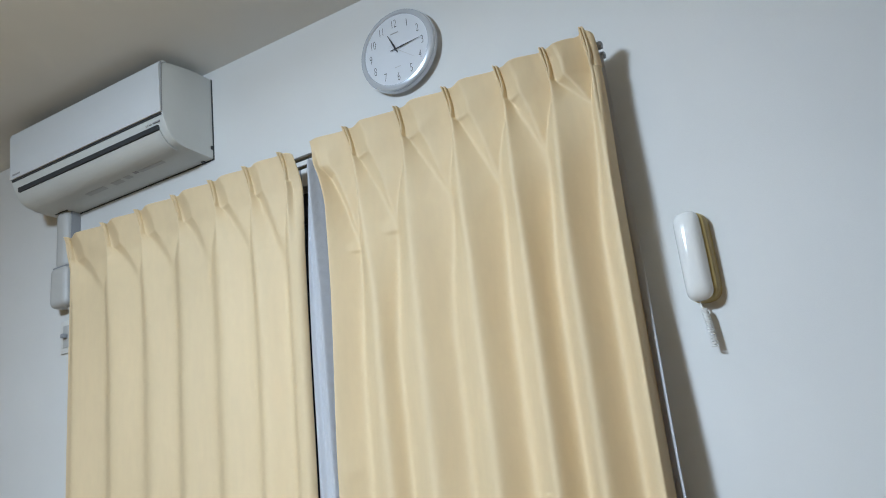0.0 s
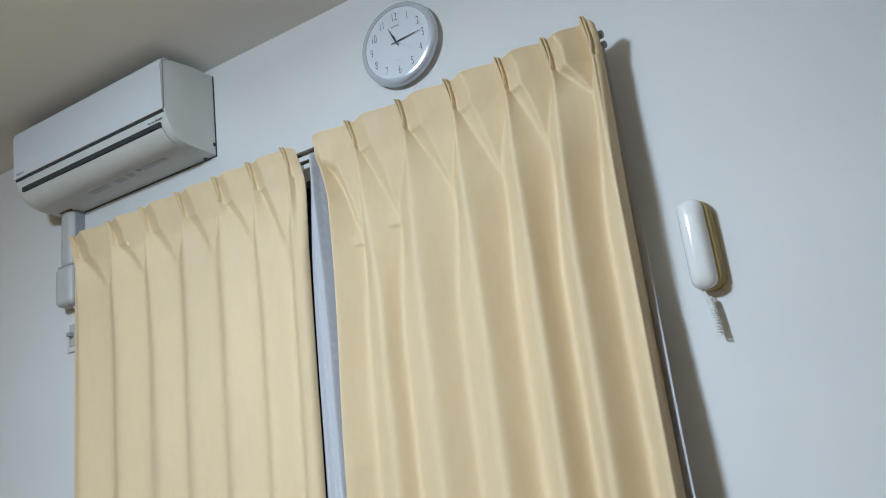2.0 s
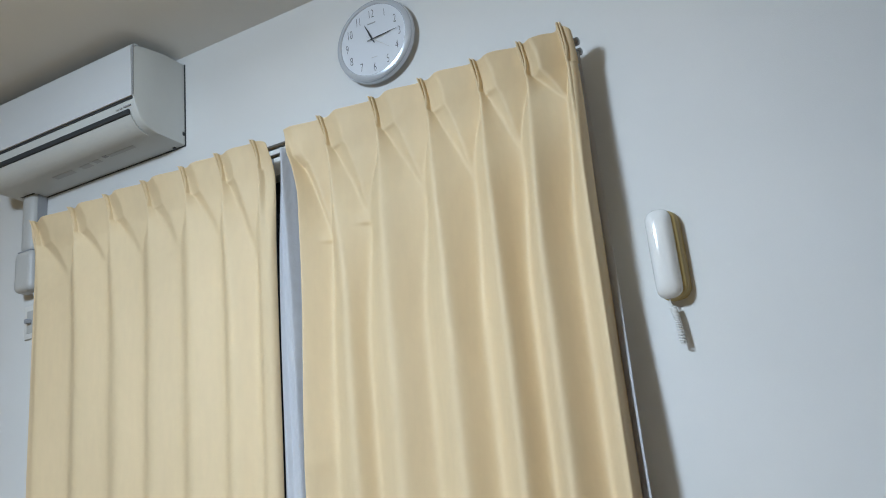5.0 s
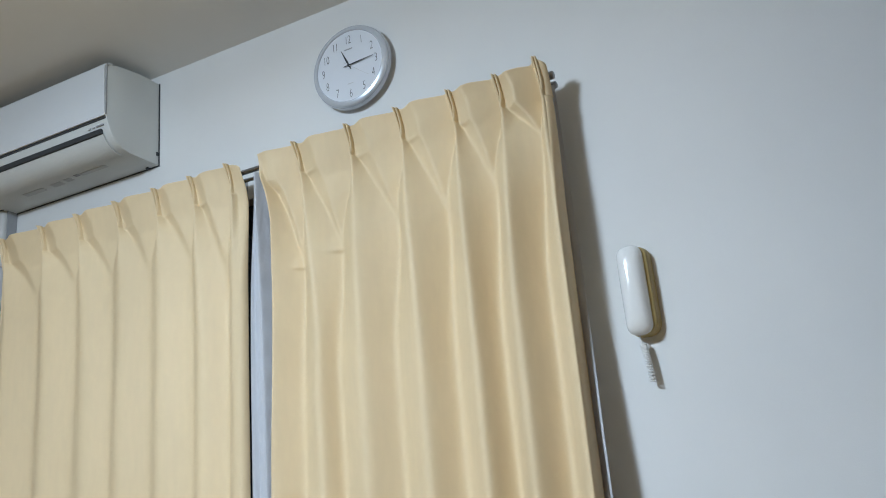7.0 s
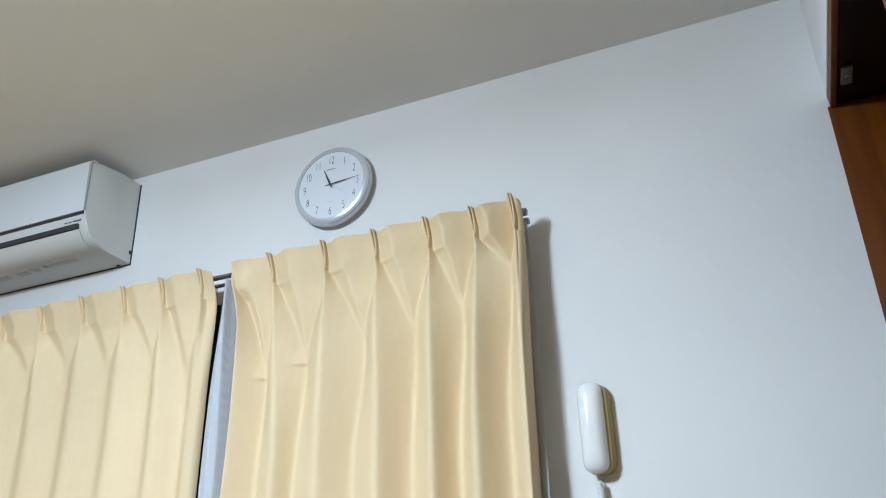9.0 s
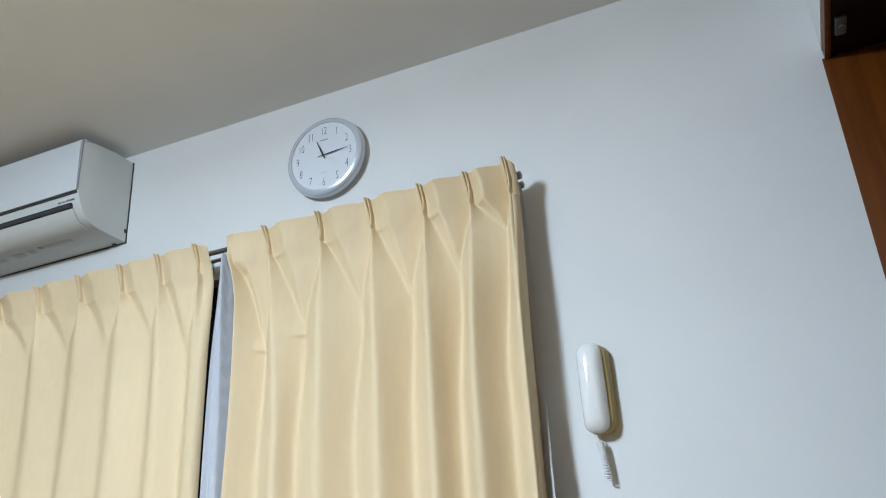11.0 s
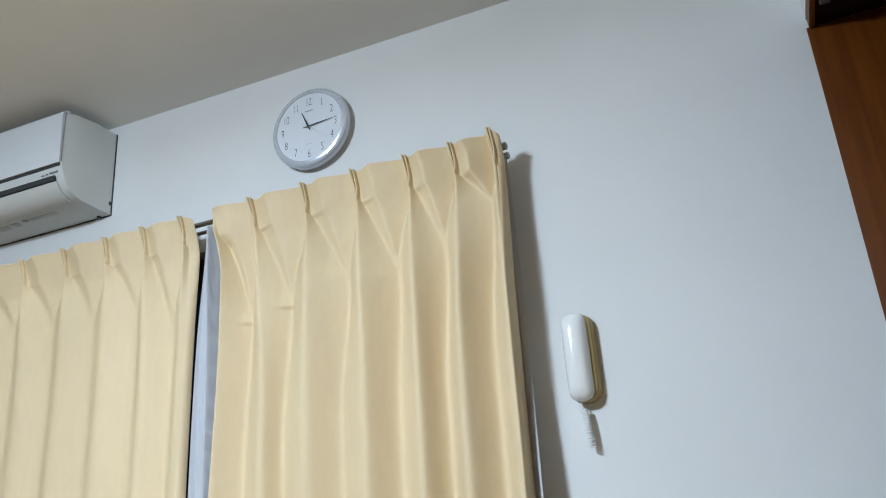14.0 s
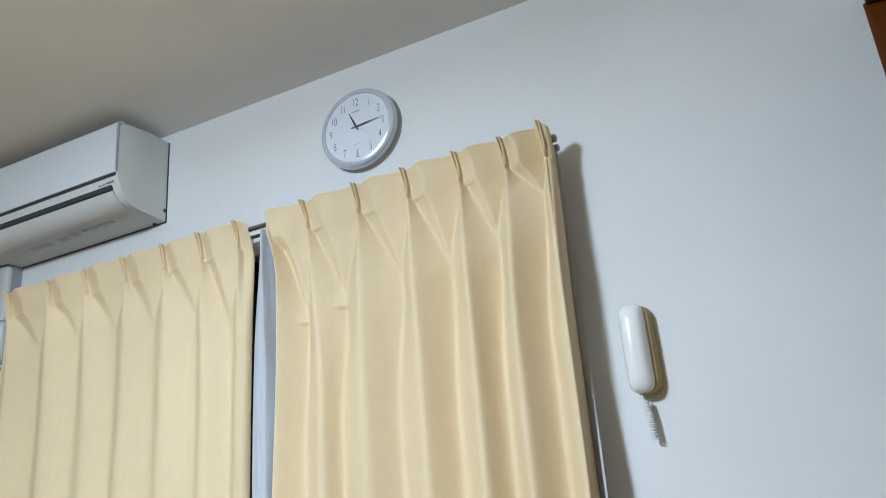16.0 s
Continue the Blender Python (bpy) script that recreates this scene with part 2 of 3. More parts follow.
for a, b, y in ((WX0 + 0.04, mid + 0.03, 0.065), (mid - 0.03, WX1 - 0.04, 0.095)):
    bm = bmesh.new()
    box(bm, a, a + 0.05, y - 0.012, y + 0.012, 0.05, WZ1 - 0.04)
    box(bm, b - 0.05, b, y - 0.012, y + 0.012, 0.05, WZ1 - 0.04)
    box(bm, a + 0.05, b - 0.05, y - 0.012, y + 0.012, 0.05, 0.12)
    box(bm, a + 0.05, b - 0.05, y - 0.012, y + 0.012, WZ1 - 0.09, WZ1 - 0.04)
    adopt(win, part("sash", bm, M_ALU, smooth=False))
    adopt(win, part("pane", boxed(a + 0.05, b - 0.05, y - 0.003, y + 0.003, 0.12, WZ1 - 0.09), M_GLASS, smooth=False))


# ---- curtain rail ----
RZ, RY, RY2 = 2.005, -0.080, -0.042
rail = tagged(empty("curtain_rail", (0.4, 0, RZ)), "double dark steel curtain rail with grey end caps on the wall", "curtain rail")
adopt(rail, part("front_rod", rod(bmesh.new(), (-0.60, RY, RZ), (1.381, RY, RZ), 0.0075), M_STEEL))
adopt(rail, part("back_rod", rod(bmesh.new(), (-0.60, RY2, RZ - 0.008), (1.368, RY2, RZ - 0.008), 0.006), M_STEEL))
for x in (-0.56, 0.36, 1.33):
    bm = boxed(x - 0.006, x + 0.006, RY + 0.004, -0.002, RZ - 0.022, RZ - 0.010, 0.002)
    box(bm, x - 0.012, x + 0.012, -0.004, 0, RZ - 0.04, RZ + 0.02, 0.0015)
    adopt(rail, part("bracket", bm, M_CAP))
for y, z, r in ((RY, RZ, 0.0105), (RY2, RZ - 0.008, 0.0095)):
    for x, s in ((-0.60, -1), (1.381 if r > 0.01 else 1.374, 1)):
        bm = rod(bmesh.new(), (x - 0.004 * s, y, z), (x + 0.016 * s, y, z), r)
        bmesh.ops.create_uvsphere(bm, u_segments=16, v_segments=8, radius=r, matrix=Matrix.Translation((x + 0.016 * s, y, z)) @ Matrix.Diagonal((0.55, 1, 1, 1)))
        adopt(rail, part("end_cap", bm, M_CAP, label="grey rounded plastic end cap"))


# ---- curtains ----
SP = 0.085


class Drape:
    """One pinch-pleated curtain: where its pleats, folds and valleys run, and how far its cloth stands out at a depth below the top."""

    def __init__(self, x0, x1, tops, pinch, crest, crease, tips, sharp, out, deep, edge, gather, tucks, taper, bulge, flap, soft, seed):
        self.x0, self.x1, self.tops, self.pinch, self.crest, self.crease = x0, x1, tops, pinch, crest, crease
        self.gather, self.bulge, self.flap, self.soft = gather, bulge, flap, soft
        self.tips, self.sharp, self.rise, self.deep, self.edge, self.tucks, self.taper, self.seed = tips, sharp, out, deep, edge, tucks, taper, seed
        self.grid = np.arange(x0 - 0.03, x1 + 0.03, 0.001)

    def fold_x(self, i, s):
        if s < SP:
            return self.tops[i] + (self.pinch[i] - self.tops[i]) * s / SP
        return self.pinch[i] + (self.crest[i] - self.pinch[i]) * smooth01((s - SP) / 0.5)

    def ridge_x(self, i, a, c, s):
        """The soft ridge of the panel before a pleat, which slants down to the foot of the fold."""
        bs = self.tips[i][1]
        return a + (c - a) * (0.34 + 0.22 * min(1.0, s / bs))

    def heading(self, s):
        """The stiff panels between the pleats: set back beside each pleat, bulging between."""
        xs, hs = [], []
        n = len(self.pinch)
        for i in range(n + 1):
            a = self.fold_x(i - 1, s) if i else self.x0 - 0.02
            c = self.fold_x(i, s) if i < n else self.x1 + 0.03
            if c - a < 0.03:
                continue
            r = self.ridge_x(i, a, c, s) if i < n else (a + c) / 2
            b = self.bulge[0] + (self.bulge[1] - self.bulge[0]) * i / (n - 1) if i < n else 0.5
            xs += [a + 0.008, r, c - 0.010]
            hs += [-0.008 * b if i else 0.004, 0.012 * b, -0.012 * b]
        return np.interp(self.grid, xs, hs)

    def pleats(self, s):
        """Two thin pinched flaps for each pleat, which meet at the stitch."""
        h = np.zeros_like(self.grid)
        f = min(1.0, s / SP)
        for i in range(len(self.pinch)):
            c = self.fold_x(i, s)
            gap = 0.0038 * (1 - 0.85 * smooth01((f - 0.55) / 0.42))
            for k, tall in ((-1, 0.026 * self.flap), (1, 0.019 * self.flap)):
                u = np.clip(1 - np.abs(self.grid - c - k * gap) / 0.0036, 0, 1)
                h = np.maximum(h, (tall - 0.005 * f) * u ** 0.8)
        return h

    def folds(self, s, stitch=0.027):
        """Below the stitches: a crest under each pleat, a valley that slants off from the pleat before, and a pocket in the angle."""
        n = len(self.pinch)
        grow = smooth01((s - SP) / 0.30)
        xs, hs = [], []
        for i in range(n):
            c = self.fold_x(i, s)
            P = stitch + (self.rise[i] - stitch) * grow
            first = i == 0
            a = self.x0 if first else self.fold_x(i - 1, s)
            Pa = self.edge if first else stitch + (self.rise[i - 1] - stitch) * grow
            tip, bs, force, ease = self.tips[i]
            f = (s - SP) / (bs - SP)
            x_tip = tip + (self.crease[i] - tip) * smooth01((s - bs) / 0.35)
            left_over = 0.5 * (1 - f + math.hypot(1 - f, ease)) / (0.5 * (1 + math.hypot(1, ease)))
            xk = x_tip - (x_tip - a - 0.009) * min(1.0, left_over)
            if xk < a + 0.004 or c - xk < 0.008:
                xk = a + 0.5 * (c - a)
            V = self.deep[i] * grow
            hk = max(V, Pa - 2.0 * (xk - a))
            # the fall from the crest before, and the rise to this one
            m = 9
            sh = self.sharp[i - 1] if i else 0.3
            for j in range(m):
                u = j / m
                w = (1 - sh) * u ** 1.15 + sh * (1 - (1 - u) ** 1.5)
                xs.append(a + (xk - a) * u)
                hs.append(Pa + (hk - Pa) * w)
            # the foot of the fold's near flank runs from the stitch to the tip of the pocket
            g = min(1.0, max(0.0, f))
            foot = (c - 0.007) + (x_tip - (c - 0.007)) * smooth01(g) ** 0.8
            foot = max(foot, xk + 0.0005)
            hf = -0.012 * force + (V + 0.012 * force) * g
            shut = force * math.sqrt(1 - g)
            r = xk + (foot - xk) * (0.34 + 0.16 * g)
            step = xk + min(0.010, 0.4 * (r - xk))
            for x, h in ((xk, hk), (step, hk + 0.004 * shut), (r, 0.013 * (1 - g) + hf * g + 0.009 * shut), (foot, hf if g < 1 else hk)):
                flat = hk + (hf - hk) * (x - xk) / max(1e-4, foot - xk)
                xs.append(x)
                hs.append(h if g < 1 else flat)
            h0 = hf if g < 1 else hk
            e = self.sharp[i]
            for j in range(1, 2 * m):
                u = j / (2 * m)
                xs.append(foot + (c - foot) * u)
                hs.append(h0 + (P - h0) * ((1 - e) * (1 - (1 - u) ** 1.5) + e * u ** 1.1))
            if i == n - 1:
                xs += [c, c + 0.011, self.x1 + 0.03]
                hs += [P, 0.003 + (P - 0.010) * grow, 0.003 + (P - 0.010) * grow]
        order = np.argsort(xs, kind="stable")
        return np.interp(self.grid, np.array(xs)[order], np.array(hs)[order])

    def out(self, s):
        """The cross-section of the cloth at s below the top, on the grid."""
        g = self.grid
        if s < SP:
            w = smooth01(s / SP)
            h = blur((1 - w) * self.heading(s) + w * self.folds(SP, 0.006), 0.0045 - 0.0020 * w) + self.pleats(s)
        else:
            h = blur(self.folds(s), 0.0025 + 0.0040 * self.soft * smooth01((s - SP) / 0.25) + 0.0045 * smooth01((s - 0.30) / 0.5))
        for tx, ts, half, lift in self.tucks:
            if ts - 0.05 < s < ts + 0.007:
                h += lift * np.exp(-((g - tx) / half) ** 2) * (smooth01((s - ts + 0.05) / 0.05) if s < ts else 1 - (s - ts) / 0.007)
        h += 0.036 * max(0.0, 1 - s / (SP + 0.035)) ** 1.5
        rough = [noise.noise((x * 8 + self.seed, s * 2.0, 0.3)) * 0.0030 * smooth01(s / 0.1) + noise.noise((x * 22, s * 4 + self.seed, 1.7)) * 0.0013 * smooth01(s / 0.06)
                 + noise.noise((x * 34 + s * 26, s * 26 + self.seed, 4.1)) * (0.0004 + 0.0005 * (1 - smooth01((s - 0.25) / 0.3))) for x in g[::4]]
        return h + np.interp(g, g[::4], rough)

    def top_line(self, x):
        """How the upper edge rises to each pleat and sags behind it."""
        z = 0.0
        for i, c in enumerate(self.tops):
            z += (0.003 + (0.010 if i == len(self.tops) - 1 and self.sharp[-1] > 0.5 else 0)) * math.exp(-((x - c) / 0.012) ** 2)
            z -= 0.007 * math.exp(-((x - c - 0.034) / 0.022) ** 2)
        return z


def blur(h, sigma):
    """Cloth bends no tighter than its thickness lets it."""
    n = int(sigma * 3000) + 1
    k = np.exp(-0.5 * (np.arange(-n, n + 1) * 0.001 / sigma) ** 2)
    return np.convolve(np.pad(h, n, mode="edge"), k / k.sum(), "valid")


def curtain(name, d, y0, ztop, zrise, zbot, turn, mat, label, group):
    us = []
    u = d.x0
    while u < d.x1:
        us.append(u)
        near = min(min(abs(u - p) for p in d.pinch), min(abs(u - p) for p in d.tops), min(abs(u - (p + q) / 2) for p, q in zip(d.tops, d.pinch)))
        u += 0.0011 if near < 0.018 else 0.003
    n_ret = 14
    ss = []
    s = 0.0
    L = ztop - zbot
    while s < L:
        ss.append(s)
        s += 0.004 if s < 0.4 else 0.016
    ss.append(L)
    bm = bmesh.new()
    grid = []
    for s in ss:
        row = []
        outs = np.interp(us, d.grid, d.out(s))
        fins = np.interp(us, d.grid, d.pleats(s)) if s < SP else np.zeros(len(us))
        over = 0.16 * (1 - smooth01((s - SP * 0.5) / (SP * 0.5)))
        high = 1 - smooth01(s / SP)
        hem = d.gather[0] * smooth01(s / 0.22) - d.gather[1] * smooth01((s - 0.3) / 0.7)
        for u, o, fin in zip(us, outs, fins):
            t = (u - d.x0) / (d.x1 - d.x0)
            z = ztop + zrise * t - s + (d.top_line(u) * high if high else 0.0)
            row.append(bm.verts.new((u + over * fin - d.taper * s * t ** 3 + hem * (1 - t) ** 8, y0 - o, z)))
        last = row[-1].co.copy()
        back = turn[0] + (turn[1] - turn[0]) * smooth01(s / 0.5)
        for k in range(1, n_ret + 1):
            a = k / n_ret
            row.append(bm.verts.new((last.x + back * math.sin(a * 1.57), last.y + turn[2] * (0.3 + 0.7 * smooth01(s / 0.4)) * (1 - math.cos(a * 1.57)), last.z - 0.012 * a * (1 - smooth01(s / 0.1)))))
        grid.append(row)
    for r0, r1 in zip(grid, grid[1:]):
        for k in range(len(r0) - 1):
            bm.faces.new((r0[k], r0[k + 1], r1[k + 1], r1[k]))
    thing = empty(name, ((d.x0 + d.x1) / 2, y0, zbot))
    tagged(thing, label, "curtain", group)
    ob = part("cloth", bm, mat, smooth=True)
    ob.data.set_sharp_from_angle(angle=radians(180))
    mod = ob.modifiers.new("thick", "SOLIDIFY")
    mod.thickness = 0.0016
    mod.offset = -1
    adopt(thing, ob)
    return thing


right = Drape(0.524, 1.382,
              [0.646, 0.821, 0.976, 1.131, 1.261, 1.370],
              [0.654, 0.826, 0.984, 1.138, 1.269, 1.376],
              [0.690, 0.823, 0.996, 1.144, 1.256, 1.378],
              [0.604, 0.729, 0.903, 1.065, 1.197, 1.326],
              [(0.621, 0.341, 1.1, 0.03), (0.760, 0.321, 1.1, 0.03), (0.940, 0.285, 0.9, 0.10), (1.083, 0.295, 1.1, 0.05), (1.222, 0.262, 1.2, 0.04), (1.358, 0.171, 1.6, 0.08)],
              [0.4, 0.4, 0.5, 0.9, 0.6, 0.6],
              [0.034, 0.040, 0.045, 0.049, 0.050, 0.041],
              [-0.020, -0.018, -0.022, -0.024, -0.024, -0.024],
              0.040, (0.034, 0.022), [(0.606, 0.348, 0.020, 0.006), (0.746, 0.328, 0.022, 0.006), (0.560, 0.95, 0.03, 0.004)], 0.009, (0.9, 1.4), 1.0, 1.0, 3.1)
curtain("curtain", right, -0.097, 2.016, 0.010, 0.06, (0.013, 0.006, 0.050), M_CURTAIN, "pale cream-yellow pinch-pleated curtain hanging from the rail, drawn", "window curtains")
left = Drape(-0.614, 0.430,
             [-0.600, -0.404, -0.232, -0.057, 0.112, 0.259, 0.402],
             [-0.590, -0.394, -0.222, -0.047, 0.120, 0.268, 0.410],
             [-0.588, -0.376, -0.190, -0.036, 0.128, 0.290, 0.408],
             [-0.603, -0.424, -0.246, -0.085, 0.082, 0.246, 0.374],
             [(-0.605, 0.110, 0.2, 0.3), (-0.430, 0.220, 0.12, 0.4), (-0.250, 0.210, 0.12, 0.4), (-0.090, 0.220, 0.15, 0.4), (0.076, 0.240, 0.2, 0.4), (0.240, 0.240, 0.3, 0.3), (0.372, 0.330, 0.9, 0.08)],
             [0.5, 0.5, 0.5, 0.6, 0.5, 0.5, 0.5],
             [0.020, 0.022, 0.022, 0.024, 0.024, 0.028, 0.026],
             [0.000, -0.004, -0.004, -0.006, -0.004, -0.008, -0.020],
             0.010, (0.0, 0.0), [], 0.016, (1.1, 0.8), 0.9, 2.0, 8.4)
curtain("curtain", left, -0.097, 2.013, 0.004, 0.06, (0.022, 0.020, 0.020), M_CURTAIN, "pale cream-yellow pinch-pleated curtain hanging from the rail, drawn", "window curtains")


def lace(x0, x1, flare, seed, fore):
    bm = bmesh.new()
    grid = []
    for j in range(90):
        s = j / 89
        row = []
        for i in range(int((x1 - x0) / 0.0025)):
            t = i / (int((x1 - x0) / 0.0025) - 1)
            x = x0 + (x1 - x0) * t + flare * s * t + (-0.036 * s * (1 - t) if fore else 0.0)
            a = 0.006 + 0.007 * smooth01(s * 6)
            y = -0.018 - a * (1 + math.sin(x * 95 + seed + 0.8 * math.sin(x * 17))) * 0.75 + 0.003 * noise.noise((x * 12, s * 5, seed))
            if fore:
                f = 1 - smooth01((x - x0 - 0.035) / 0.04)
                fold = (0.007 * math.sin((x - x0) * 300 + 2.0 - 3 * s) + 0.014 * math.sin((x - x0) * 118 + 0.9)) * (1 - 0.65 * smooth01(s * 4))
                y = y * (1 - f) + f * (-0.084 + fold)
                g = smooth01((x - x1 - flare * s + 0.07) / 0.05)
                y = y * (1 - g) + g * (-0.066 + 0.4 * fold)
                y -= 0.036 * smooth01((x - x1 - flare * s + 0.018) / 0.016) * smooth01((s - 0.20) / 0.35)
            row.append(bm.verts.new((x, y, 1.985 - 1.93 * s)))
        grid.append(row)
    for r0, r1 in zip(grid, grid[1:]):
        for k in range(len(r0) - 1):
            bm.faces.new((r0[k], r0[k + 1], r1[k + 1], r1[k]))
    ob = part("inner_curtain", bm, M_LACE)
    ob.data.set_sharp_from_angle(angle=radians(180))
    mod = ob.modifiers.new("thick", "SOLIDIFY")
    mod.thickness = 0.0008
    return tagged(ob, "white ribbed inner curtain hanging behind the cream one", "curtain", "inner curtains")


lace(0.450, 1.394, 0.018, 0.4, True)
lace(-0.60, 0.35, 0.0, 2.2, False)


# ---- air conditioner ----
def air_conditioner():
    x0, x1 = -0.806, 0.0
    thing = tagged(empty("air_conditioner", (x0, 0, 2.19)), "white wall-mounted air conditioner high under the ceiling", "air conditioner")
    body = [(0, 2.469), (-0.087, 2.468), (-0.184, 2.456), (-0.208, 2.450), (-0.219, 2.441), (-0.2235, 2.425), (-0.2165, 2.268), (-0.213, 2.250),
            (-0.207, 2.232), (-0.196, 2.212), (-0.178, 2.190), (-0.153, 2.177), (-0.121, 2.171), (-0.067, 2.169), (0, 2.167)]
    bm = extrude_x(body, x0, x1)
    ends = [f for f in bm.faces if len(f.verts) > 4]
    edges = list({e for f in ends for e in f.edges if abs(sum(v.co.y for v in e.verts)) > 0.01})
    bmesh.ops.bevel(bm, geom=edges, offset=0.005, segments=3, profile=0.6, affect="EDGES")
    adopt(thing, part("body", bm, M_AC))
    panel = [(-0.2170, 2.268), (-0.2240, 2.425), (-0.2195, 2.4415), (-0.2085, 2.4505), (-0.198, 2.4535), (-0.1985, 2.4575), (-0.212, 2.4560), (-0.2255, 2.4470), (-0.2305, 2.430), (-0.2245, 2.268)]
    bm = extrude_x(panel, x0 + 0.002, x1 - 0.002)
    adopt(thing, part("front_panel", bm, M_ACP, label="glossy white front panel"))
    adopt(thing, part("slot", boxed(x0 + 0.006, x1 - 0.006, -0.2195, -0.2105, 2.2605, 2.2675), M_SLOT, label="dark groove under the front panel"))
    bm = boxed(x0 + 0.035, x1 - 0.030, -0.2135, -0.2040, 2.2165, 2.2325)
    adopt(thing, part("outlet", bm, M_SLOT, label="dark air outlet slot"))
    flap = [(-0.200, 2.2150), (-0.194, 2.2060), (-0.178, 2.187), (-0.153, 2.173), (-0.135, 2.170), (-0.135, 2.1675), (-0.155, 2.1695), (-0.181, 2.1835), (-0.1985, 2.2040), (-0.2055, 2.2150)]
    adopt(thing, part("flap", extrude_x(flap, x0 + 0.034, x1 - 0.029), M_AC, label="white curved louvre flap"))
    for a, b, z0, z1, m in ((x0 + 0.018, x0 + 0.062, 2.280, 2.286, M_GREY),):
        adopt(thing, part("mark", boxed(a, b, -0.2262, -0.2240, z0, z1), m, smooth=False))
    for a, b in ((x1 - 0.085, x1 - 0.075), (x1 - 0.068, x1 - 0.058), (x1 - 0.050, x1 - 0.018)):
        adopt(thing, part("mark", boxed(a, b, -0.2155, -0.2110, 2.2415, 2.2460), M_PALE if b < x1 - 0.05 else M_GREY, smooth=False))
    for a, b, y0, y1, m in ((-0.54, -0.44, -0.105, -0.08, M_PALE), (-0.40, -0.35, -0.105, -0.08, M_PALE), (-0.33, -0.30, -0.108, -0.085, M_PALE), (-0.275, -0.255, -0.112, -0.098, M_GREY), (-0.25, -0.13, -0.110, -0.092, M_PALE)):
        adopt(thing, part("sticker", boxed(a, b, y0, y1, 2.1692, 2.1735), m, smooth=False))
    adopt(thing, part("clip", boxed(-0.004, 0.0025, -0.014, -0.006, 2.200, 2.212), M_SLOT, smooth=False))
    adopt(thing, part("clip", boxed(-0.045, -0.035, -0.016, -0.006, 2.1625, 2.172), M_SLOT, smooth=False))
    # plate coloured black so its edge draws the shaded gap at the wall
    adopt(thing, part("back_plate", boxed(x0 + 0.004, x1 + 0.0025, -0.004, 0.0, 2.164, 2.468), M_SLOT, label="mounting plate, blackened for the shade in the gap at the wall", smooth=False))
    adopt(thing, part("side_strip", boxed(x1 - 0.0012, x1 + 0.0008, -0.2225, -0.2190, 2.272, 2.448), M_GREY, label="grey seam beside the front panel", smooth=False))


air_conditioner()


def pipe_cover():
    thing = tagged(empty("pipe_cover", (-0.73, 0, 1.80)), "off-white plastic pipe cover running down under the air conditioner", "pipe cover")
    adopt(thing, part("duct", boxed(-0.782, -0.708, -0.058, 0.0, 1.945, 2.180, 0.032, 7), M_AGED))
    bm = boxed(-0.793, -0.690, -0.070, 0.0, 1.800, 1.953, 0.028, 6)
    adopt(thing, part("end_cover", bm, M_AGED, label="rounded off-white end cover"))
    adopt(thing, part("joint", boxed(-0.7835, -0.7065, -0.0595, 0.0, 1.950, 1.9555, 0.002), M_GREY, smooth=False))
    # black band painted for the shade between duct and air conditioner
    adopt(thing, part("top_gap_shade", boxed(-0.785, -0.705, -0.061, 0.0, 2.1685, 2.1755, 0.003), M_SLOT, smooth=False))
    # grey sheet on the duct's right face, painting the shade towards the wall
    adopt(thing, part("side_strip", boxed(-0.7085, -0.7045, -0.040, -0.002, 1.955, 2.172), M_GREY, smooth=False))
    pts = [(-0.735 + 0.022 * math.sin(a * 2.2), -0.03, 1.806 - 0.035 * a) for a in [k / 10 for k in range(11)]]
    adopt(thing, part("cable", tube(bmesh.new(), pts, 0.006), M_CORD))


pipe_cover()


def wall_socket():
    thing = tagged(empty("wall_socket", (-0.765, 0, 1.70)), "white wall socket with a grey plug under the pipe cover", "socket")
    adopt(thing, part("plate", boxed(-0.802, -0.730, -0.008, 0, 1.640, 1.762, 0.003), M_CORD))
    adopt(thing, part("insert", boxed(-0.784, -0.748, -0.011, -0.008, 1.660, 1.742, 0.001), M_AGED))
    adopt(thing, part("plug", boxed(-0.776, -0.756, -0.030, -0.011, 1.694, 1.710, 0.004), M_GREY, label="grey plug"))


wall_socket()


# ---- clock ----
def ring(profile, n=96):
    """A form turned about y, from (radius, y)."""
    bm = bmesh.new()
    rows = []
    for k in range(n):
        a = 2 * math.pi * k / n
        rows.append([bm.verts.new((r * math.sin(a), y, r * math.cos(a))) for r, y in profile])
    for k in range(n):
        u, v = rows[k], rows[(k + 1) % n]
        for i in range(len(profile) - 1):
            bm.faces.new((u[i], u[i + 1], v[i + 1], v[i]))
    bmesh.ops.remove_doubles(bm, verts=bm.verts, dist=1e-6)
    return bm


def lettering(body, size, mat, name, loc, parent, sx=1.0):
    cu = bpy.data.curves.new(name, "FONT")
    cu.body = body
    cu.size = size
    cu.align_x, cu.align_y = "CENTER", "CENTER"
    cu.extrude = 0.0003
    cu.offset = -0.0008
    tmp = bpy.data.objects.new("tmp", cu)
    scene.collection.objects.link(tmp)
    dg = bpy.context.evaluated_depsgraph_get()
    me = bpy.data.meshes.new_from_object(tmp.evaluated_get(dg))
    bpy.data.objects.remove(tmp)
    me.name = name
    me.materials.clear()
    me.materials.append(mat)
    ob = new(name, me)
    me.transform(Matrix.Translation(loc) @ Euler((radians(90), 0, 0)).to_matrix().to_4x4() @ Matrix.Diagonal((sx, 1, 1, 1)))
    ob.parent = parent
    return ob


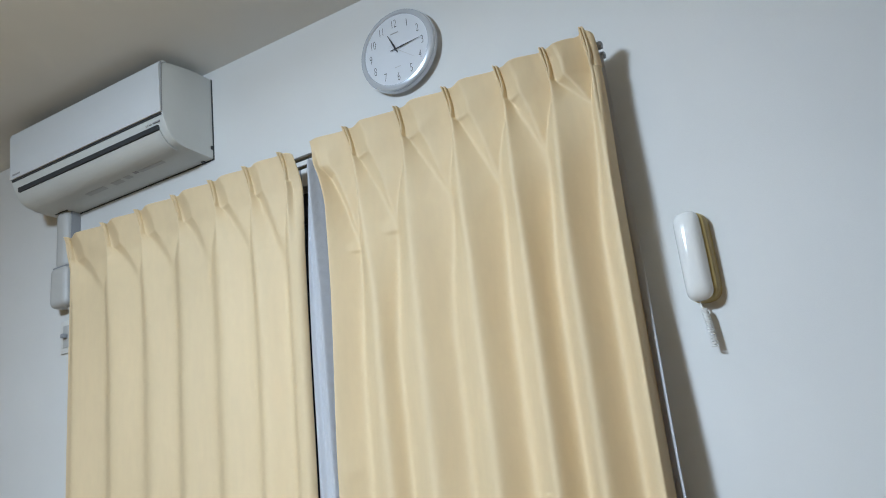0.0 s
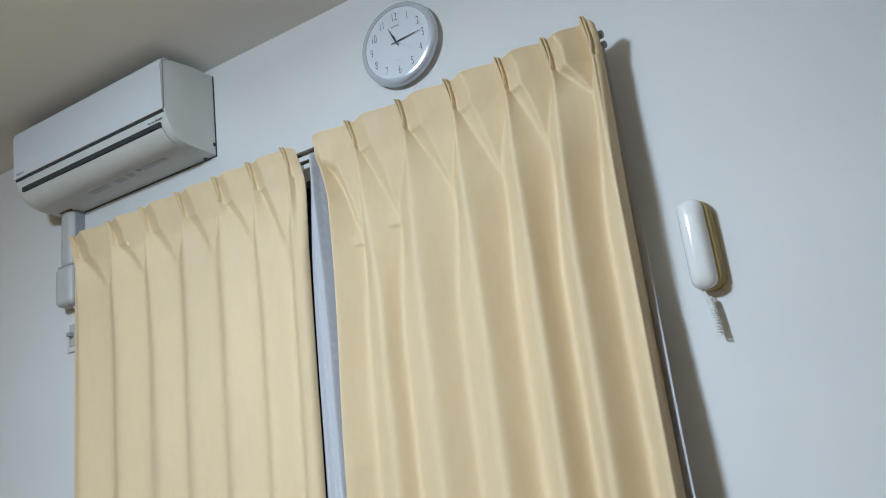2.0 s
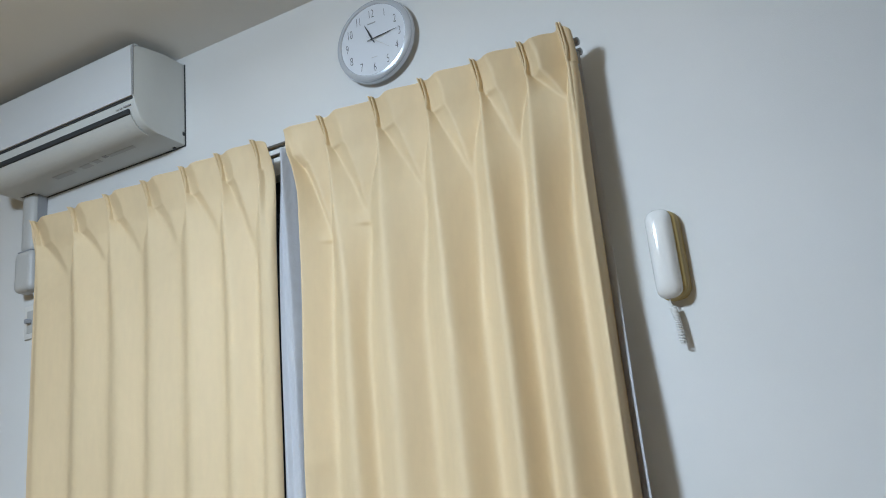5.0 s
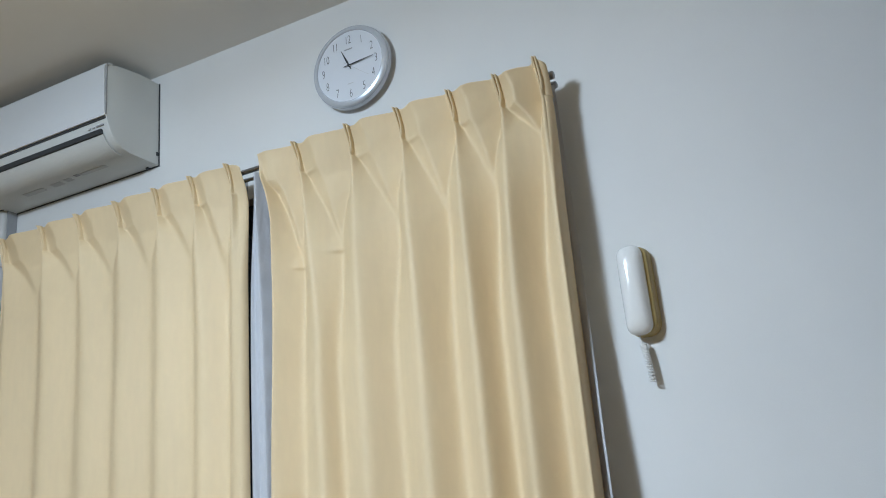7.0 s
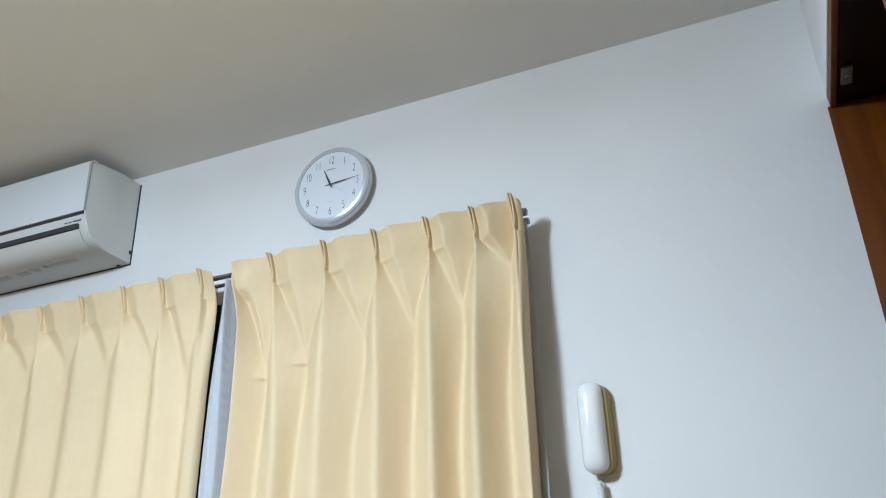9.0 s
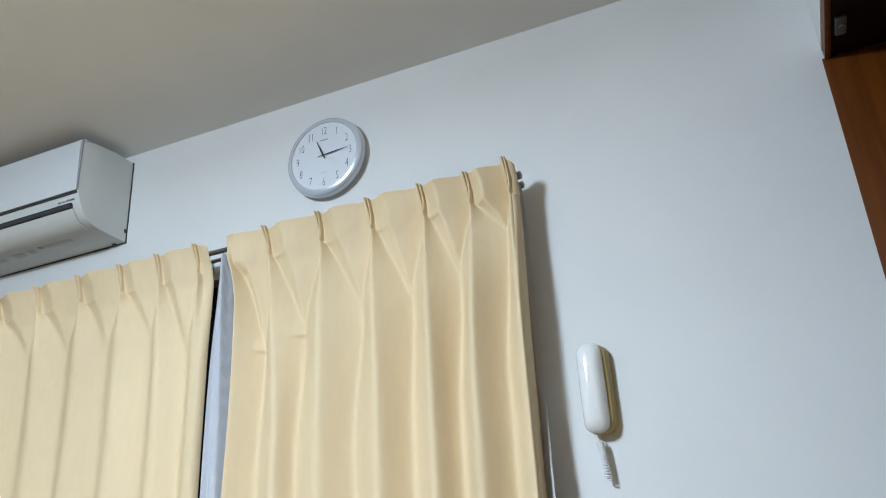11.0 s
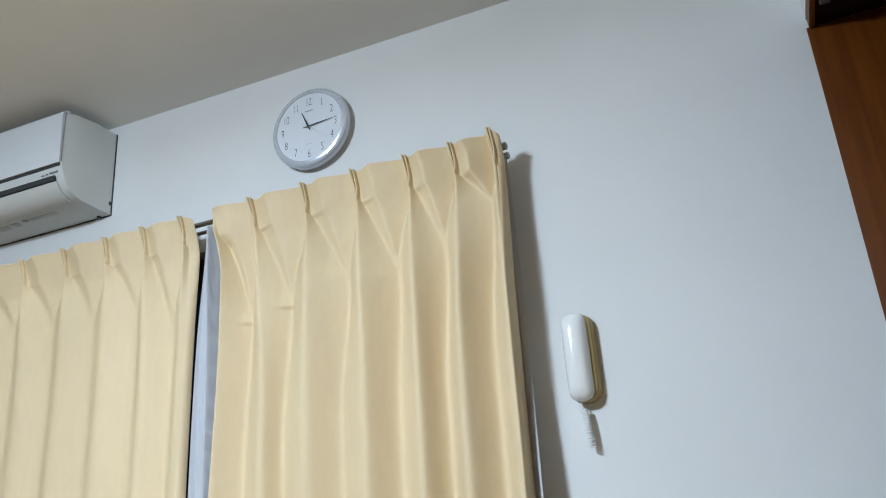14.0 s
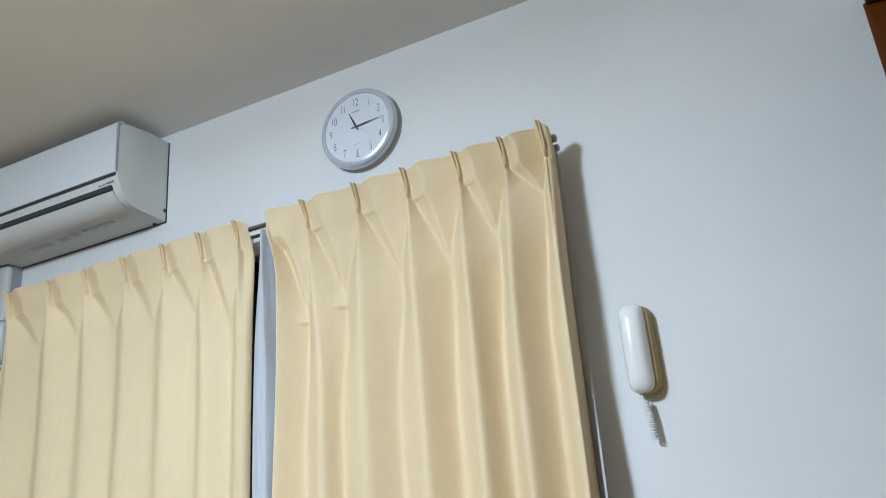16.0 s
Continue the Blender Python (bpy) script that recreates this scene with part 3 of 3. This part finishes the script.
def wall_clock(cx, cz, R):
    thing = tagged(empty("wall_clock", (cx, 0, cz)), "round silver-rimmed wall clock with a white face", "clock")
    k, q = R / 0.135, 1.12
    rim = [(0.112 * k, 0), (0.114 * k, -0.008), (0.128 * k, -0.0125), (0.134 * k, -0.0165), (0.135 * k, -0.021), (0.1338 * k, -0.0258), (0.1325 * k, -0.0275)]
    bevel = [(0.1326 * k, -0.0285), (0.1315 * k, -0.0325), (0.1295 * k, -0.0345), (0.1245 * k, -0.0362), (0.1190 * k, -0.0379), (0.1165 * k, -0.0382), (0.1148 * k, -0.0370), (0.1140 * k, -0.034)]
    rim = [(r, y * q) for r, y in rim]
    bevel = [(r, y * q) for r, y in bevel]
    part("rim", ring(rim), M_SILVER, thing, "silver plastic rim")
    part("bevel", ring(bevel), M_BEVEL, thing, "bright polished front ring")
    bm = bmesh.new()
    rod(bm, (0, -0.002, 0), (0, -0.0345 * q, 0), 0.1147 * k, 96)
    part("dial", bm, M_FACE, thing, "white dial", smooth=False)
    for n in range(1, 13):
        a = radians(30 * n)
        rx, rz = 0.0935 * k, 0.0890 * k
        lettering(str(n), 0.040 * k, M_BLACK, "numeral", (rx * math.sin(a), -0.0347 * q, rz * math.cos(a) - 0.003), thing, 0.56)
    part("maker_mark", boxed(-0.014, 0.014, -0.0350 * q - 0.0003, -0.0346 * q, 0.052, 0.0555), M_GREY, thing, smooth=False)
    part("small_print", boxed(-0.010, 0.010, -0.0350 * q - 0.0003, -0.0346 * q, -0.058, -0.0565), M_PALE, thing, smooth=False)

    def pointer(name, length, tail, w, y, deg, mat):
        bm = bmesh.new()
        vs = [(-w * 0.5, -tail), (w * 0.5, -tail), (w, length * 0.25), (w * 0.25, length), (-w * 0.25, length), (-w, length * 0.25)]
        lo = [bm.verts.new((x, y, z)) for x, z in vs]
        hi = [bm.verts.new((x, y - 0.0008, z)) for x, z in vs]
        bm.faces.new(lo)
        bm.faces.new(hi)
        for i in range(len(vs)):
            bm.faces.new((lo[i], lo[(i + 1) % 6], hi[(i + 1) % 6], hi[i]))
        bmesh.ops.transform(bm, matrix=Matrix.Rotation(radians(deg), 4, "Y"), verts=bm.verts)
        part(name, bm, mat, thing, smooth=False)

    pointer("hour_pointer", 0.060 * k, 0.014 * k, 0.0030, -0.0365 * q, 336, M_BLACK)
    pointer("minute_pointer", 0.086 * k, 0.018 * k, 0.0019, -0.0378 * q, 86, M_BLACK)
    pointer("second_pointer", 0.085 * k, 0.024 * k, 0.0006, -0.0390 * q, 128, M_PALE)
    part("pin", rod(bmesh.new(), (0, -0.0347 * q, 0), (0, -0.0400 * q, 0), 0.004 * k), M_BLACK, thing)


wall_clock(0.788, 2.256, 0.131)


# ---- intercom handset ----
def capsule(w, h, d, dome, y0, power=2.6):
    """A rounded oblong shell: flat back at y0, domed front."""
    bm = bmesh.new()
    rings = []
    nth = 72
    for j in range(13):
        a = j / 12 * 1.52
        f, g = math.cos(a) ** 0.75 if j else 1.0, math.sin(a)
        r = []
        for k in range(nth):
            b = 2 * math.pi * (k + 0.5) / nth
            ca, sa = math.cos(b), math.sin(b)
            x = w / 2 * math.copysign(abs(ca) ** (2 / power), ca)
            z = math.copysign(abs(sa) ** (2 / power), sa) * w / 2 * 1.05 + math.copysign(1, sa) * (h / 2 - w / 2 * 1.05) * smooth01(abs(sa) * 6)
            x, z = x * f, z * (0.62 + 0.38 * f)
            r.append(bm.verts.new((x, y0 - d * g - dome * math.cos(z / h * 2.4) * g, z)))
        rings.append(r)
    bm.faces.new(rings[0])
    for u, v in zip(rings, rings[1:]):
        for k in range(nth):
            bm.faces.new((u[k], u[(k + 1) % nth], v[(k + 1) % nth], v[k]))
    last = rings[-1]
    for k in range(nth // 4):
        for p, q in ((k, nth // 2 - 1 - k), (nth - 1 - k, nth // 2 + k)):
            if k:
                o = 1 if p < nth // 2 else -1
                bm.faces.new((last[p - o], last[p], last[q], last[q + o]))
    bm.faces.new((last[0], last[nth // 2 - 1], last[nth // 2], last[nth - 1]))
    return bm


def intercom():
    cx, cz = 1.507, 1.446
    thing = tagged(empty("intercom_phone", (cx, 0, cz)), "glossy white intercom handset on an ivory wall base", "intercom")
    part("base", capsule(0.074, 0.210, 0.024, 0.0, 0.0), M_IVORY, thing, "yellowed ivory wall base")
    part("base_top", capsule(0.070, 0.206, 0.0158, 0.0, -0.0180), M_IVORY, thing)
    part("cradle", capsule(0.065, 0.202, 0.008, 0.0, -0.0290), M_IVORY, thing)
    grip = part("handset", capsule(0.060, 0.208, 0.018, 0.010, -0.0350), M_PHONE, thing, "glossy white handset")
    grip.location.x = -0.005
    pts = [(-0.012, -0.028, -0.100), (-0.011, -0.028, -0.112), (-0.008, -0.026, -0.122)]
    r, turns = 0.0060, 19
    for k in range(0, turns * 12):
        a = 2 * math.pi * k / 12
        f = k / (turns * 12)
        pts.append((-0.008 + 0.009 * f + r * math.cos(a), -0.024 + r * math.sin(a), -0.122 - 0.086 * (0.6 * f + 0.4 * f ** 3)))
    part("cord", tube(bmesh.new(), pts, 0.0021, 6), M_CORD, thing, "white coiled cord")


intercom()
